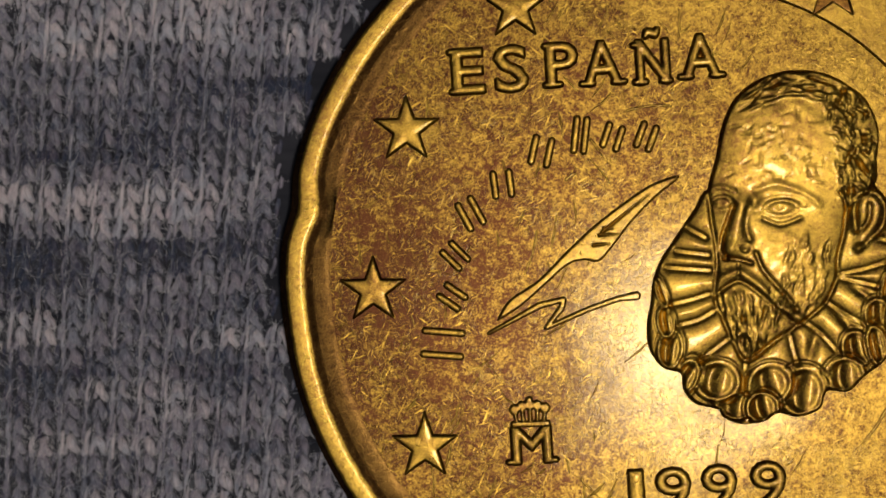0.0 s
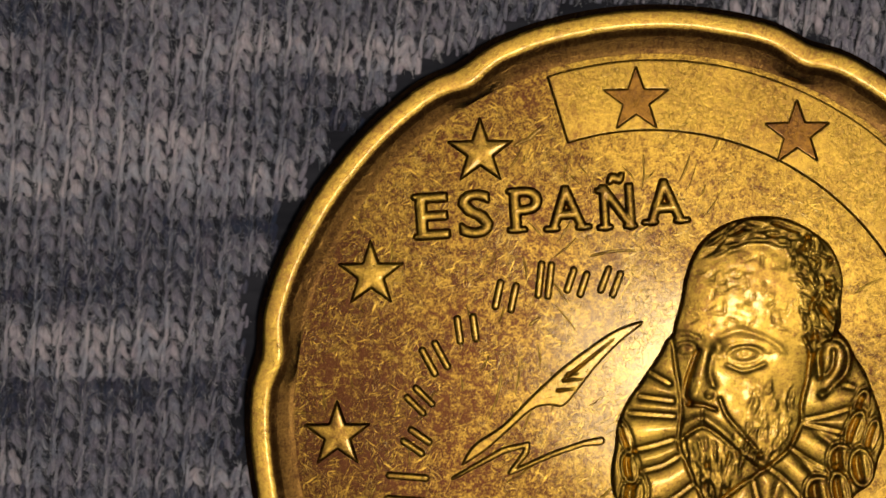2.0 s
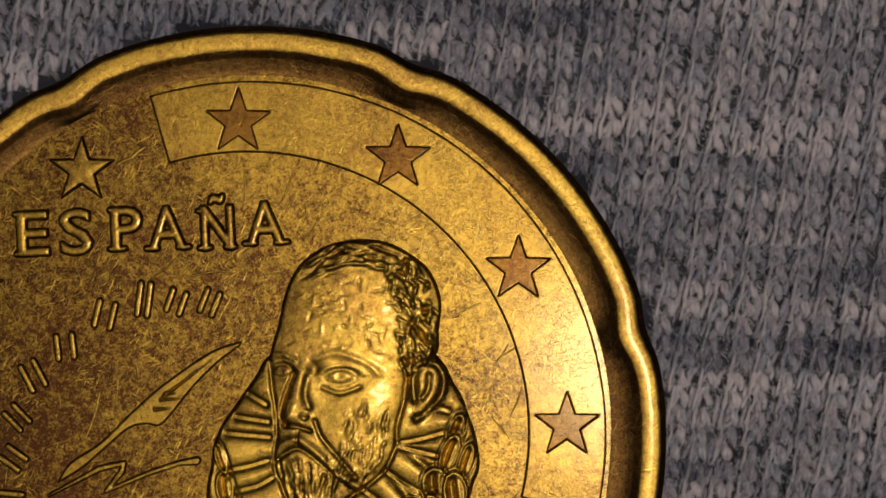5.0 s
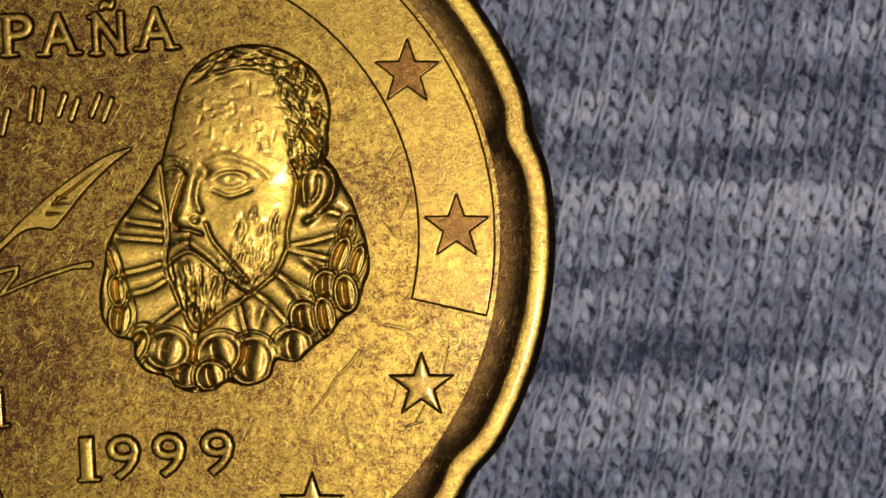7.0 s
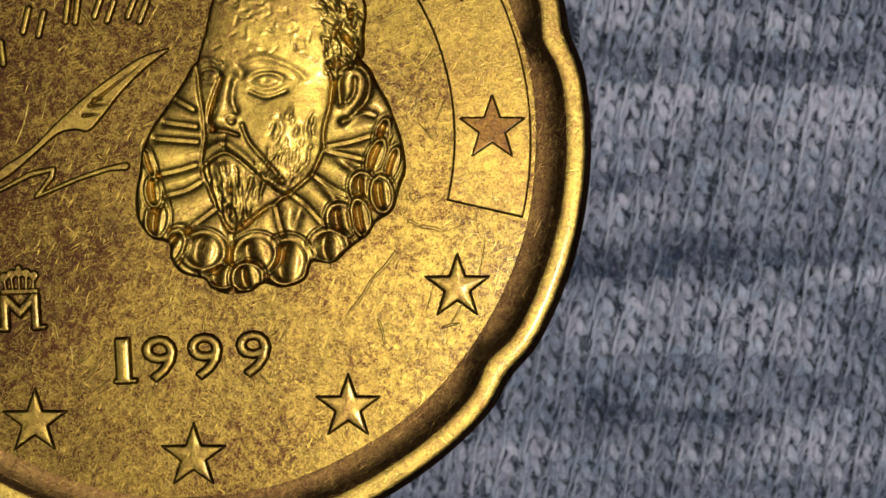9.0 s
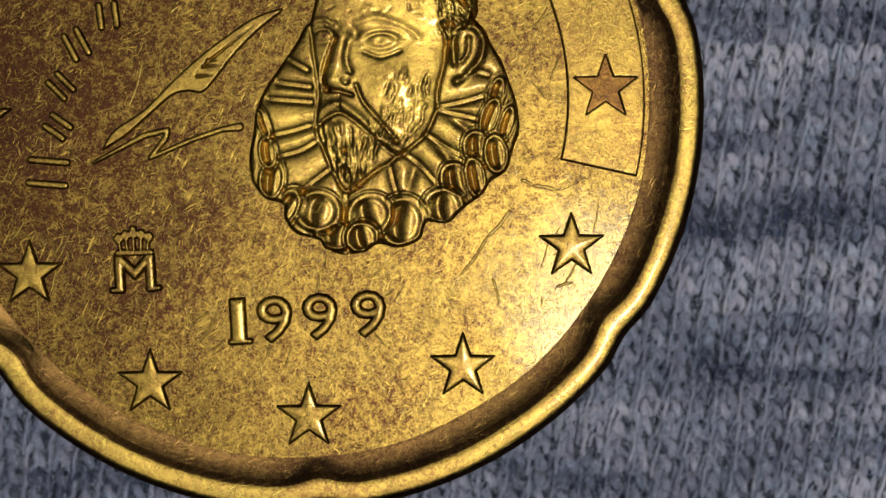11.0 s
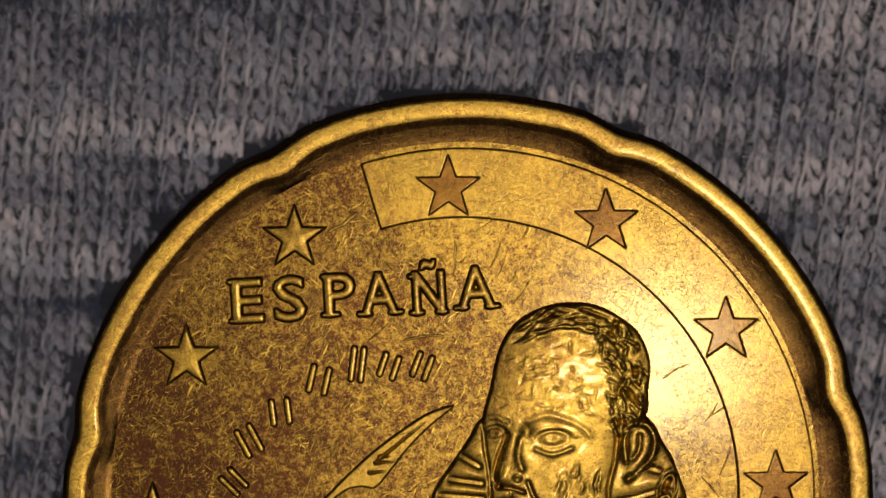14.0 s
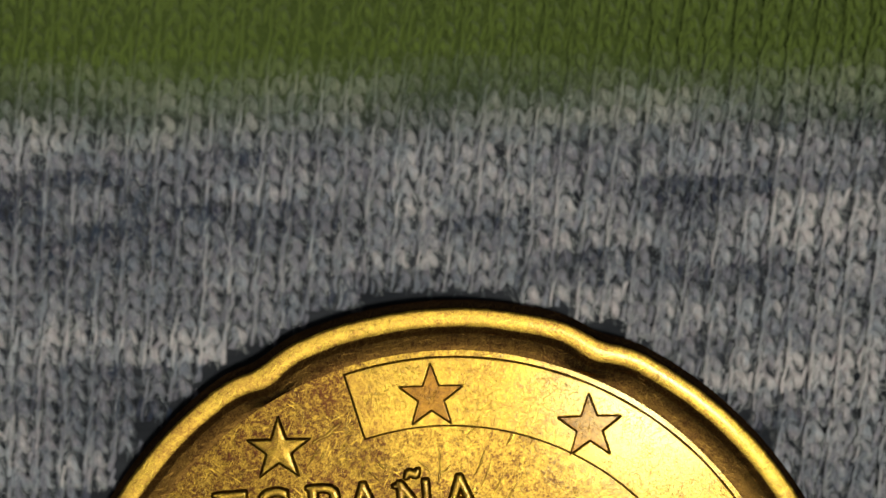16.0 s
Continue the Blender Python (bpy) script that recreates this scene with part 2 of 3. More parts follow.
def dye_at(x, y):
    """How light the yarn is: long streaks along the courses, each stitch a little its own, lamplight added on the
    right.
    """
    u, v = x + 0.066 * y, y + 0.066 * x
    long = noise.noise((u * 0.10, v * 0.75, 3.0)) * 0.42 + noise.noise((u * 0.30, v * 1.1, 9.0)) * 0.36 + noise.noise((u * 0.8, v * 1.3, 5.0)) * 0.16
    for su, sv, half, amount in STREAKS:
        long += 1.0 * amount * math.exp(-(((u - su) / half) ** 4) - ((v - sv + 0.35 * noise.noise((u * 0.35, sv, 2.0))) / 0.62) ** 2)
    # paler dye to the right imitates the stronger lamplight there
    return 0.47 + 1.1 * long + 0.22 * max(0.0, min(1.0, (u - 7) / 6))


def haze_at(x, y):
    # strength of the painted haze, growing towards the far end
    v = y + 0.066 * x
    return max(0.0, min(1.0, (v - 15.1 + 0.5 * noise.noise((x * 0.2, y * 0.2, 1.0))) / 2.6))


def set_dye_and_haze(ob, values):
    for key in ("dye", "haze"):
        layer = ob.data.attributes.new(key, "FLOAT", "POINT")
        layer.data.foreach_set("value", np.ascontiguousarray(values[:, int(key == "haze")], dtype=np.float32))


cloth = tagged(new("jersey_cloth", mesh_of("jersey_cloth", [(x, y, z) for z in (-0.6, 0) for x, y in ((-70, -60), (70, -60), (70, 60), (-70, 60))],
    [(3, 2, 1, 0), (4, 5, 6, 7), (0, 1, 5, 4), (1, 2, 6, 5), (2, 3, 7, 6), (3, 0, 4, 7)], shaded_backing, False)),
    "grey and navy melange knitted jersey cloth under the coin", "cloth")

centres = []
for j in range(-33, 48):
    for i in range(-37, 38):
        lean = LEAN + SPREAD * i * WALE
        c = ALONG * (i * WALE) + Vector((lean, 0.986)) * (j * COURSE)
        # a bare ring round the coin shows the dark sheet in place of shadow
        if -20.5 < c.x < 22.5 and -13.8 < c.y < 21.5 and math.hypot(c.x + 0.06, c.y - 0.06) > 11.08 + random.uniform(-0.12, 0.12):
            centres.append((c.x, c.y, lean))
centres = np.array(centres)
leans, centres = centres[:, 2], centres[:, :2]
count = len(centres)
gauss, spread = np.random.normal, np.random.uniform
base_dye = np.array([dye_at(x, y) for x, y in centres]) + gauss(0, 0.03, count)
base_haze = np.array([haze_at(x, y) for x, y in centres])
shift = gauss(0, 0.03, (count, 2))
# the long leg, which joins its neighbours into a line, and the short plump leg: along, up, height, thickness
LEGS = (np.array([(-0.25, -0.36, 0.12, 0.32), (-0.23, -0.19, 0.21, 0.40), (-0.22, 0.0, 0.25, 0.44), (-0.21, 0.19, 0.22, 0.40), (-0.19, 0.38, 0.12, 0.32)]),
        np.array([(-0.02, 0.27, -0.04, 0.6), (0.04, 0.15, 0.13, 0.95), (0.10, 0.02, 0.20, 1.12), (0.16, -0.12, 0.13, 0.95), (0.21, -0.25, -0.06, 0.6)]),
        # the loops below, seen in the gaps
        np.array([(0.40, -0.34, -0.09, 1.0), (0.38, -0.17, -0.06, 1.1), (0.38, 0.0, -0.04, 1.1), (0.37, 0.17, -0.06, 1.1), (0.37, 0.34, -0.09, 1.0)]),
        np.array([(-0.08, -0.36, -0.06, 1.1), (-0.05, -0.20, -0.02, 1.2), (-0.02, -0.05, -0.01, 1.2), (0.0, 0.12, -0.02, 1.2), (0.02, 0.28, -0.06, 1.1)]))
RINGS, SIDES, HAIRS = 6, 5, 40
knit_verts, knit_tones, hair_verts, hair_tones = [], [], [], []


def on_cloth(along, up, height):
    """Places on the cloth from the two skewed directions of the knit; one row for each stitch."""
    a, b = along + shift[:, 0].reshape(-1, *[1] * (along.ndim - 1)), up + shift[:, 1].reshape(-1, *[1] * (along.ndim - 1))
    cx, cy = (centres[:, k].reshape(-1, *[1] * (along.ndim - 1)) for k in (0, 1))
    lean = leans.reshape(-1, *[1] * (along.ndim - 1))
    return np.stack([cx + ALONG.x * a + lean * b, cy + ALONG.y * a + 0.986 * b, height], -1)


# the lower loops' dye is darkened: shade of the gaps, put into colour
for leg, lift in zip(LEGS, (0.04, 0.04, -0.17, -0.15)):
    s = np.linspace(0, 4, RINGS)
    line = np.stack([np.interp(s, range(5), leg[:, k]) for k in range(4)], 1)
    fat = spread(0.85, 1.2, (count, 1)) * line[None, :, 3]
    bow = gauss(0, 0.04, (count, 1)) * np.sin(np.linspace(0, np.pi, RINGS))[None]
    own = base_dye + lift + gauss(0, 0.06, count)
    slope = np.arctan2(np.gradient(line[:, 1]), np.gradient(line[:, 0]))[None]
    plies = 4 if lift > 0 else 2
    for k in range(plies):
        turn = 2 * np.pi * k / plies + np.linspace(0, 3.2, RINGS)[None] + spread(0, 6.3, (count, 1))
        out, high = 0.062 * fat * np.cos(turn), 0.05 * fat * np.sin(turn)
        px, py = line[None, :, 0] + bow - np.sin(slope) * out, line[None, :, 1] + np.cos(slope) * out
        ring = 2 * np.pi * np.arange(SIDES) / SIDES
        size = (0.066 * fat * spread(0.85, 1.15, (count, 1)))[..., None]
        along = px[..., None] - np.sin(slope)[..., None] * size * np.cos(ring)
        up = py[..., None] + np.cos(slope)[..., None] * size * np.cos(ring)
        height = (line[None, :, 2] + high)[..., None] + size * np.sin(ring)
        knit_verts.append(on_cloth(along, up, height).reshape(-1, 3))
        knit_tones.append(np.repeat(np.stack([own + gauss(0, 0.06, count), base_haze], 1), RINGS * SIDES, 0))
    if lift < 0:
        continue
    # loose fibres lie over each leg, most of them along it; some straight, with glints put in as pale dye
    q = spread(0, 3.99, (count, HAIRS))
    glint = np.broadcast_to(np.arange(HAIRS) < (7 if lift > 0.05 else 1), q.shape)
    at = [np.interp(q, range(5), leg[:, k]) for k in range(3)]
    way = np.interp(q, np.linspace(0, 4, RINGS), slope[0]) + gauss(0, 1.0, q.shape) * np.where(glint, 0.10, 0.75)
    span, bend, width = spread(0.04, 0.16, q.shape), gauss(0, 1.0, q.shape) * np.where(glint, 0.1, 0.6), spread(0.0018, 0.0045, q.shape) * np.where(glint, 1.5, 1.0)
    px, py, pz = at[0] + gauss(0, 1.0, q.shape) * np.where(glint, 0.03, 0.09), at[1] + gauss(0, 0.05, q.shape), at[2] + spread(0.06, 0.11, q.shape)
    rows = []
    for k in range(3):
        turn = way + bend * k / 2
        for side in (-1, 1):
            rows.append(on_cloth(px - side * np.sin(turn) * width, py + side * np.cos(turn) * width, pz))
        px, py, pz = px + np.cos(turn) * span, py + np.sin(turn) * span, pz + gauss(-0.006, 0.02, q.shape)
    hair_verts.append(np.stack(rows, 2).reshape(-1, 3))
    hair_tones.append(np.repeat(np.stack([own[:, None] + gauss(0.0, 0.22, q.shape) + 0.95 * (glint | (spread(0, 1, q.shape) > 0.95)), np.broadcast_to(base_haze[:, None], q.shape)], -1).reshape(-1, 2), 6, 0))


def quads_mesh(name, verts, quads, material):
    """A large smooth mesh of quads, from arrays."""
    me = bpy.data.meshes.new(name)
    me.vertices.add(len(verts))
    me.vertices.foreach_set("co", (verts * MM).astype(np.float32).ravel())
    me.loops.add(quads.size)
    me.loops.foreach_set("vertex_index", quads.astype(np.int32).ravel())
    me.polygons.add(len(quads))
    me.polygons.foreach_set("loop_start", np.arange(0, quads.size, 4, dtype=np.int32))
    me.polygons.foreach_set("use_smooth", np.ones(len(quads), bool))
    me.materials.append(material)
    me.update(calc_edges=True)
    return me


verts, values = np.concatenate(knit_verts), np.concatenate(knit_tones)
one = np.array([(i * SIDES + k, i * SIDES + (k + 1) % SIDES, (i + 1) * SIDES + (k + 1) % SIDES, (i + 1) * SIDES + k) for i in range(RINGS - 1) for k in range(SIDES)])
faces = (one[None] + (np.arange(len(verts) // (RINGS * SIDES)) * RINGS * SIDES)[:, None, None]).reshape(-1, 4)
fuzz_verts, fuzz_values = np.concatenate(hair_verts), np.concatenate(hair_tones)
one = np.array([(0, 2, 3, 1), (2, 4, 5, 3)])
fuzz_faces = (one[None] + (np.arange(len(fuzz_verts) // 6) * 6)[:, None, None]).reshape(-1, 4)
knit = part("knitted_stitches", quads_mesh("knitted_stitches", verts, faces, yarn_knit), cloth, "rows of grey and navy knitted stitches")
set_dye_and_haze(knit, values)
knit["kind"] = "stuff"
fuzz = part("fuzz", quads_mesh("fuzz", fuzz_verts, fuzz_faces, yarn_fuzz), cloth, "pale loose fibres on the knit")
set_dye_and_haze(fuzz, fuzz_values)
fuzz["kind"] = "stuff"

# ---- the coin ----
coin = tagged(new("coin"), "worn brass-coloured twenty cent coin, tarnished brown, lying on knitted cloth", "coin")
NOTCHES = [-90 + 360 / 7 * k for k in range(7)]


def notch(degrees):
    """1 in the middle of the nearest of the seven dents of the rim."""
    off = min(((degrees - n + 180) % 360 - 180 for n in NOTCHES), key=abs)
    return math.exp(-((off / 3.6) ** 2))


def ring_mesh(name, profile, material, count=1080):
    """A body of revolution, dented at the notches; rows of radius, height, inward shift at a notch."""
    vs, fs, rows = [], [], len(profile)
    for k in range(count):
        deg = 360 * k / count
        a, dent = radians(deg), notch(deg)
        wave = 0.02 * noise.noise((math.cos(a) * 6, math.sin(a) * 6, 2.0)) + 0.014 * noise.noise((math.cos(a) * 40, math.sin(a) * 40, 5.0)) + 0.010 * noise.noise((math.cos(a) * 110, math.sin(a) * 110, 8.0))
        for r, z, inward in profile:
            r2 = r - inward * dent + (wave if z > 0.02 else 0)
            off = 0.08 + 0.08 * max(0.0, min(1.0, (r - 9.5) / 0.4))  # the rim was struck a little off centre
            vs.append((off + r2 * math.cos(a), -off + r2 * math.sin(a), FIELD + z))
    for k in range(count):
        n = (k + 1) % count
        for i in range(rows - 1):
            fs.append((k * rows + i, k * rows + i + 1, n * rows + i + 1, n * rows + i))
    return mesh_of(name, vs, fs, material)


def field_mesh():
    vs, fs, rings, count = [(0, 0, FIELD)], [], 40, 180
    for i in range(1, rings + 1):
        r = 9.72 * i / rings
        for k in range(count):
            a = 2 * math.pi * k / count
            x, y = r * math.cos(a), r * math.sin(a)
            vs.append((x, y, FIELD + 0.012 * noise.noise((x * 0.35, y * 0.35, 4.0))))
    for k in range(count):
        n = (k + 1) % count
        fs.append((0, 1 + k, 1 + n))
        for i in range(rings - 1):
            fs.append((1 + i * count + k, 1 + (i + 1) * count + k, 1 + (i + 1) * count + n, 1 + i * count + n))
    return mesh_of("field", vs, fs, brass_field)


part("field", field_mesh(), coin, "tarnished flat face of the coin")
part("border", ring_mesh("border", [(9.52, -0.014, 0.0), (9.58, 0.002, 0.0), (9.65, 0.014, 0.04), (9.72, 0.027, 0.09), (9.80, 0.044, 0.15), (9.90, 0.071, 0.20), (10.00, 0.103, 0.23), (10.09, 0.138, 0.24)], brass_border), coin, "purple-brown tarnished border round the face")
part("groove", ring_mesh("groove", [(10.09, 0.138, 0.24), (10.15, 0.172, 0.24), (10.20, 0.206, 0.24), (10.25, 0.238, 0.23), (10.29, 0.258, 0.23)], brass_groove), coin, "dark tarnished slope inside the rim")
part("rim", ring_mesh("rim", [(10.29, 0.258, 0.23), (10.33, 0.272, 0.23),
    (10.42, 0.281, 0.22), (10.56, 0.283, 0.20), (10.70, 0.281, 0.19), (10.75, 0.272, 0.18), (10.785, 0.250, 0.17)], brass_rim), coin, "raised gold rim with seven dents")
# bevel and side carry their shade as dark colour
part("bevel", ring_mesh("bevel", [(10.785, 0.250, 0.17), (10.82, 0.205, 0.16), (10.87, 0.12, 0.16), (10.93, -0.02, 0.15), (10.98, -0.20, 0.15)], brass_shaded_edge), coin, "worn bevel outside the rim, its shade coloured in dark brown")
part("edge", ring_mesh("edge", [(10.98, -0.20, 0.15), (10.99, -0.4, 0.16), (10.99, -1.68, 0.16), (10.95, -1.80, 0.14), (10.8, -1.86, 0.1), (0.01, -1.86, 0.0)], brass_shaded_edge, 360), coin, "smooth side of the coin, its shade coloured in")


def star_loop(x, y, size, tilt=-3.0):
    out = []
    for k in range(10):
        r, a = (size if k % 2 == 0 else size * 0.40), radians(90 + 36 * k + tilt)
        out.append((x + r * math.cos(a), y + r * math.sin(a)))
    return out


RING, STAR = 8.41, 0.895
places = [(0.06 + RING * math.cos(radians(89.6 - 30 * k)), -0.15 + RING * math.sin(radians(89.6 - 30 * k))) for k in range(12)]
sunk, raised = places[:4], places[4:]

# the raised curved panel with four star-shaped holes
FROM, TO, INNER, OUTER, LIFT = -16.0, 103.6, 7.46, 9.41, 0.12
A, R = np.meshgrid(np.radians(np.arange(FROM - 0.6, TO + 0.6, 0.16)), np.arange(INNER - 0.08, OUTER + 0.24, 0.025), indexing="ij")
X, Y = R * np.cos(A), R * np.sin(A)
d = np.minimum(np.minimum(R - INNER, OUTER + 0.13 * np.cos(A + radians(45)) - R), np.minimum(A - radians(FROM), radians(TO) - A) * R)
hole = np.full(X.shape, -1e9)
for sx, sy in sunk:
    near = np.hypot(X - sx, Y - sy) < 1.2
    hole[near] = np.maximum(hole[near], inside_depth(X[near], Y[near], [star_loop(sx, sy, STAR)]))
d = np.minimum(d, -hole)
Z = FIELD - 0.05 + (LIFT + 0.05) * step_up((d + 0.05) / 0.07)
part("panel", height_mesh("panel", X, Y, Z, Z > FIELD - 0.049, brass_raised), coin, "raised curved panel with sunken stars")
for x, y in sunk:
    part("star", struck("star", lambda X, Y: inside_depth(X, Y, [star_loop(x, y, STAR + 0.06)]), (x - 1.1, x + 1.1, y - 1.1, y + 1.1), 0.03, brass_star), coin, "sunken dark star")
for x, y in raised:
    part("star", struck("star", lambda X, Y: inside_depth(X, Y, [star_loop(x, y, STAR)]), (x - 1.1, x + 1.1, y - 1.1, y + 1.1), 0.12, brass_raised, wall=0.10, crown=0.02), coin, "raised gold star")


def letter(name, text, middle, width, height, serifs, parent, label="", thick=0.045, lift=0.135):
    loops = glyph_loops(text, middle, width, height)
    box = (middle[0] - width / 2 - 0.3, middle[0] + width / 2 + 0.3, middle[1] - height / 2 - 0.3, middle[1] + height / 2 + 0.3)

    def depth(X, Y):
        d = inside_depth(X, Y, loops) + thick
        for sx, sy, half in serifs:
            px, py = middle[0] + sx * width, middle[1] + sy * height
            d = np.maximum(d, stroke_depth(X, Y, [(px - half, py), (px + half, py)], 0.13))
        return d
    return part(name, struck(name, depth, box, lift, brass_raised, wall=0.10, crown=0.03), parent, label)


# the country's name
letter("letter_E", "E", (-5.46, 5.54), 0.78, 1.12, [(-0.42, -0.47, 0.14), (-0.42, 0.47, 0.14)], coin, "raised letter")
letter("letter_S", "S", (-4.32, 5.53), 0.80, 1.16, [], coin, "raised letter")
letter("letter_P", "P", (-2.97, 5.55), 0.76, 1.10, [(-0.35, -0.47, 0.2), (-0.42, 0.47, 0.12)], coin, "raised letter")
letter("letter_A", "A", (-1.90, 5.52), 0.92, 1.10, [(-0.46, -0.47, 0.15), (0.46, -0.47, 0.15)], coin, "raised letter")
letter("letter_N", "\u00d1", (-0.56, 5.62), 0.80, 1.42, [(-0.44, -0.47, 0.15), (0.40, -0.47, 0.12), (-0.5, 0.22, 0.1)], coin, "raised letter with its wavy mark")
letter("letter_A", "A", (0.71, 5.53), 0.92, 1.10, [(-0.46, -0.47, 0.15), (0.46, -0.47, 0.15)], coin, "raised letter")
# the year
for text, x, w in (("1", -1.74, 0.34), ("9", -0.76, 0.86), ("9", 0.46, 0.86), ("9", 1.76, 0.86)):
    letter("digit_" + text, text, (x, -5.90), w, 1.16, [(0.1, -0.47, 0.26)] if text == "1" else [], coin, "raised digit", 0.03)

# the mint's mark: a letter under a crown
mint = part("mint_mark", struck("mint_mark", lambda X, Y: stroke_depth(X, Y, [(-4.86, -3.88), (-3.98, -3.90)], 0.15), (-5.1, -3.7, -4.1, -3.7), 0.10, brass_raised), coin, "small crowned letter")
letter("letter_M", "M", (-4.43, -4.45), 0.98, 0.92, [(-0.5, -0.46, 0.14), (0.5, -0.46, 0.14)], mint)


def crown_depth(X, Y):
    d = np.full(X.shape, -1e9)
    for k in range(5):
        x = -4.82 + 0.2 * k
        d = np.maximum(d, 0.13 - np.hypot(X - x, Y + 3.55 - 0.16 * math.cos((k - 2) * 0.6)))
        d = np.maximum(d, stroke_depth(X, Y, [(x * 0.9 - 0.44, -3.83), (x, -3.55)], 0.09))
    return np.maximum(d, 0.09 - np.hypot(X + 4.42, Y + 3.27))


part("crown", struck("crown", crown_depth, (-5.2, -3.7, -4.0, -3.1), 0.10, brass_raised), mint)

# the curved line of script, as plain bars, two to a letter: middle, length, width, lean in degrees from upright, gap
for x, y, length, width, lean, gap in ((-6.60, -1.62, 1.15, 0.17, 82, 0.62), (-6.27, -0.40, 0.74, 0.17, 52, 0.36), (-6.12, 0.68, 0.76, 0.16, 42, 0.34), (-5.64, 1.77, 0.86, 0.17, 25, 0.38),
        (-4.75, 2.50, 0.76, 0.17, 4, 0.42), (-3.66, 3.30, 0.82, 0.17, -16, 0.42), (-2.60, 3.66, 1.0, 0.17, -10, 0.26), (-1.75, 3.55, 0.72, 0.17, -22, 0.36), (-0.86, 3.50, 0.76, 0.17, -24, 0.34)):
    a = radians(90 + lean)
    for side in (-0.5, 0.5):
        mx, my, reach = x + side * gap * math.sin(a), y - side * gap * math.cos(a), (length - width) / 2
        ends = [(mx - math.cos(a) * reach, my - math.sin(a) * reach), (mx + math.cos(a) * reach, my + math.sin(a) * reach)]
        part("script_bar", struck("script_bar", lambda X, Y: stroke_depth(X, Y, ends, width), (mx - 0.8, mx + 0.8, my - 0.8, my + 0.8), 0.10, brass_raised, wall=0.07, crown=0.02), coin, "small raised bar of script")

# the quill and the flourish under it
quill_edge = smooth_loop([(-0.08, 2.38), (-0.77, 2.22), (-1.55, 1.78), (-2.34, 1.25), (-3.14, 0.60), (-3.95, -0.12), (-4.73, -0.58), (-5.08, -1.05),
    (-4.97, -1.02), (-4.44, -0.72), (-3.80, -0.22), (-3.16, 0.27), (-2.70, 0.36), (-2.33, 0.31), (-1.92, 0.71), (-1.40, 1.30), (-0.71, 1.92)], 4)
barbs = [[(-2.45, 0.72), (-2.0, 0.74)], [(-2.28, 0.98), (-1.78, 0.98)], [(-2.15, 1.14), (-1.9, 1.12)], [(-2.2, 1.05), (-0.9, 1.98)]]


def quill_depth(X, Y):
    d = inside_depth(X, Y, [quill_edge])
    for b in barbs:
        d = np.minimum(d, 0.02 - stroke_depth(X, Y, b, [0.10, 0.03]))
    return d


part("quill", struck("quill", quill_depth, (-5.3, 0.2, -1.3, 2.6), 0.12, brass_raised, wall=0.08), coin, "raised quill pen")
for points, widths in (([(-5.37, -1.43), (-3.99, -0.78), (-3.33, -0.66), (-3.40, -0.88), (-3.84, -1.38), (-2.63, -0.94), (-1.86, -0.73), (-1.40, -0.69)], [0.06, 0.15, 0.12, 0.15, 0.10, 0.12, 0.13, 0.20]),):
    part("flourish", struck("flourish", lambda X, Y: stroke_depth(X, Y, points, widths), (-5.6, -1.1, -1.7, -0.4), 0.11, brass_raised), coin, "raised pen flourish")


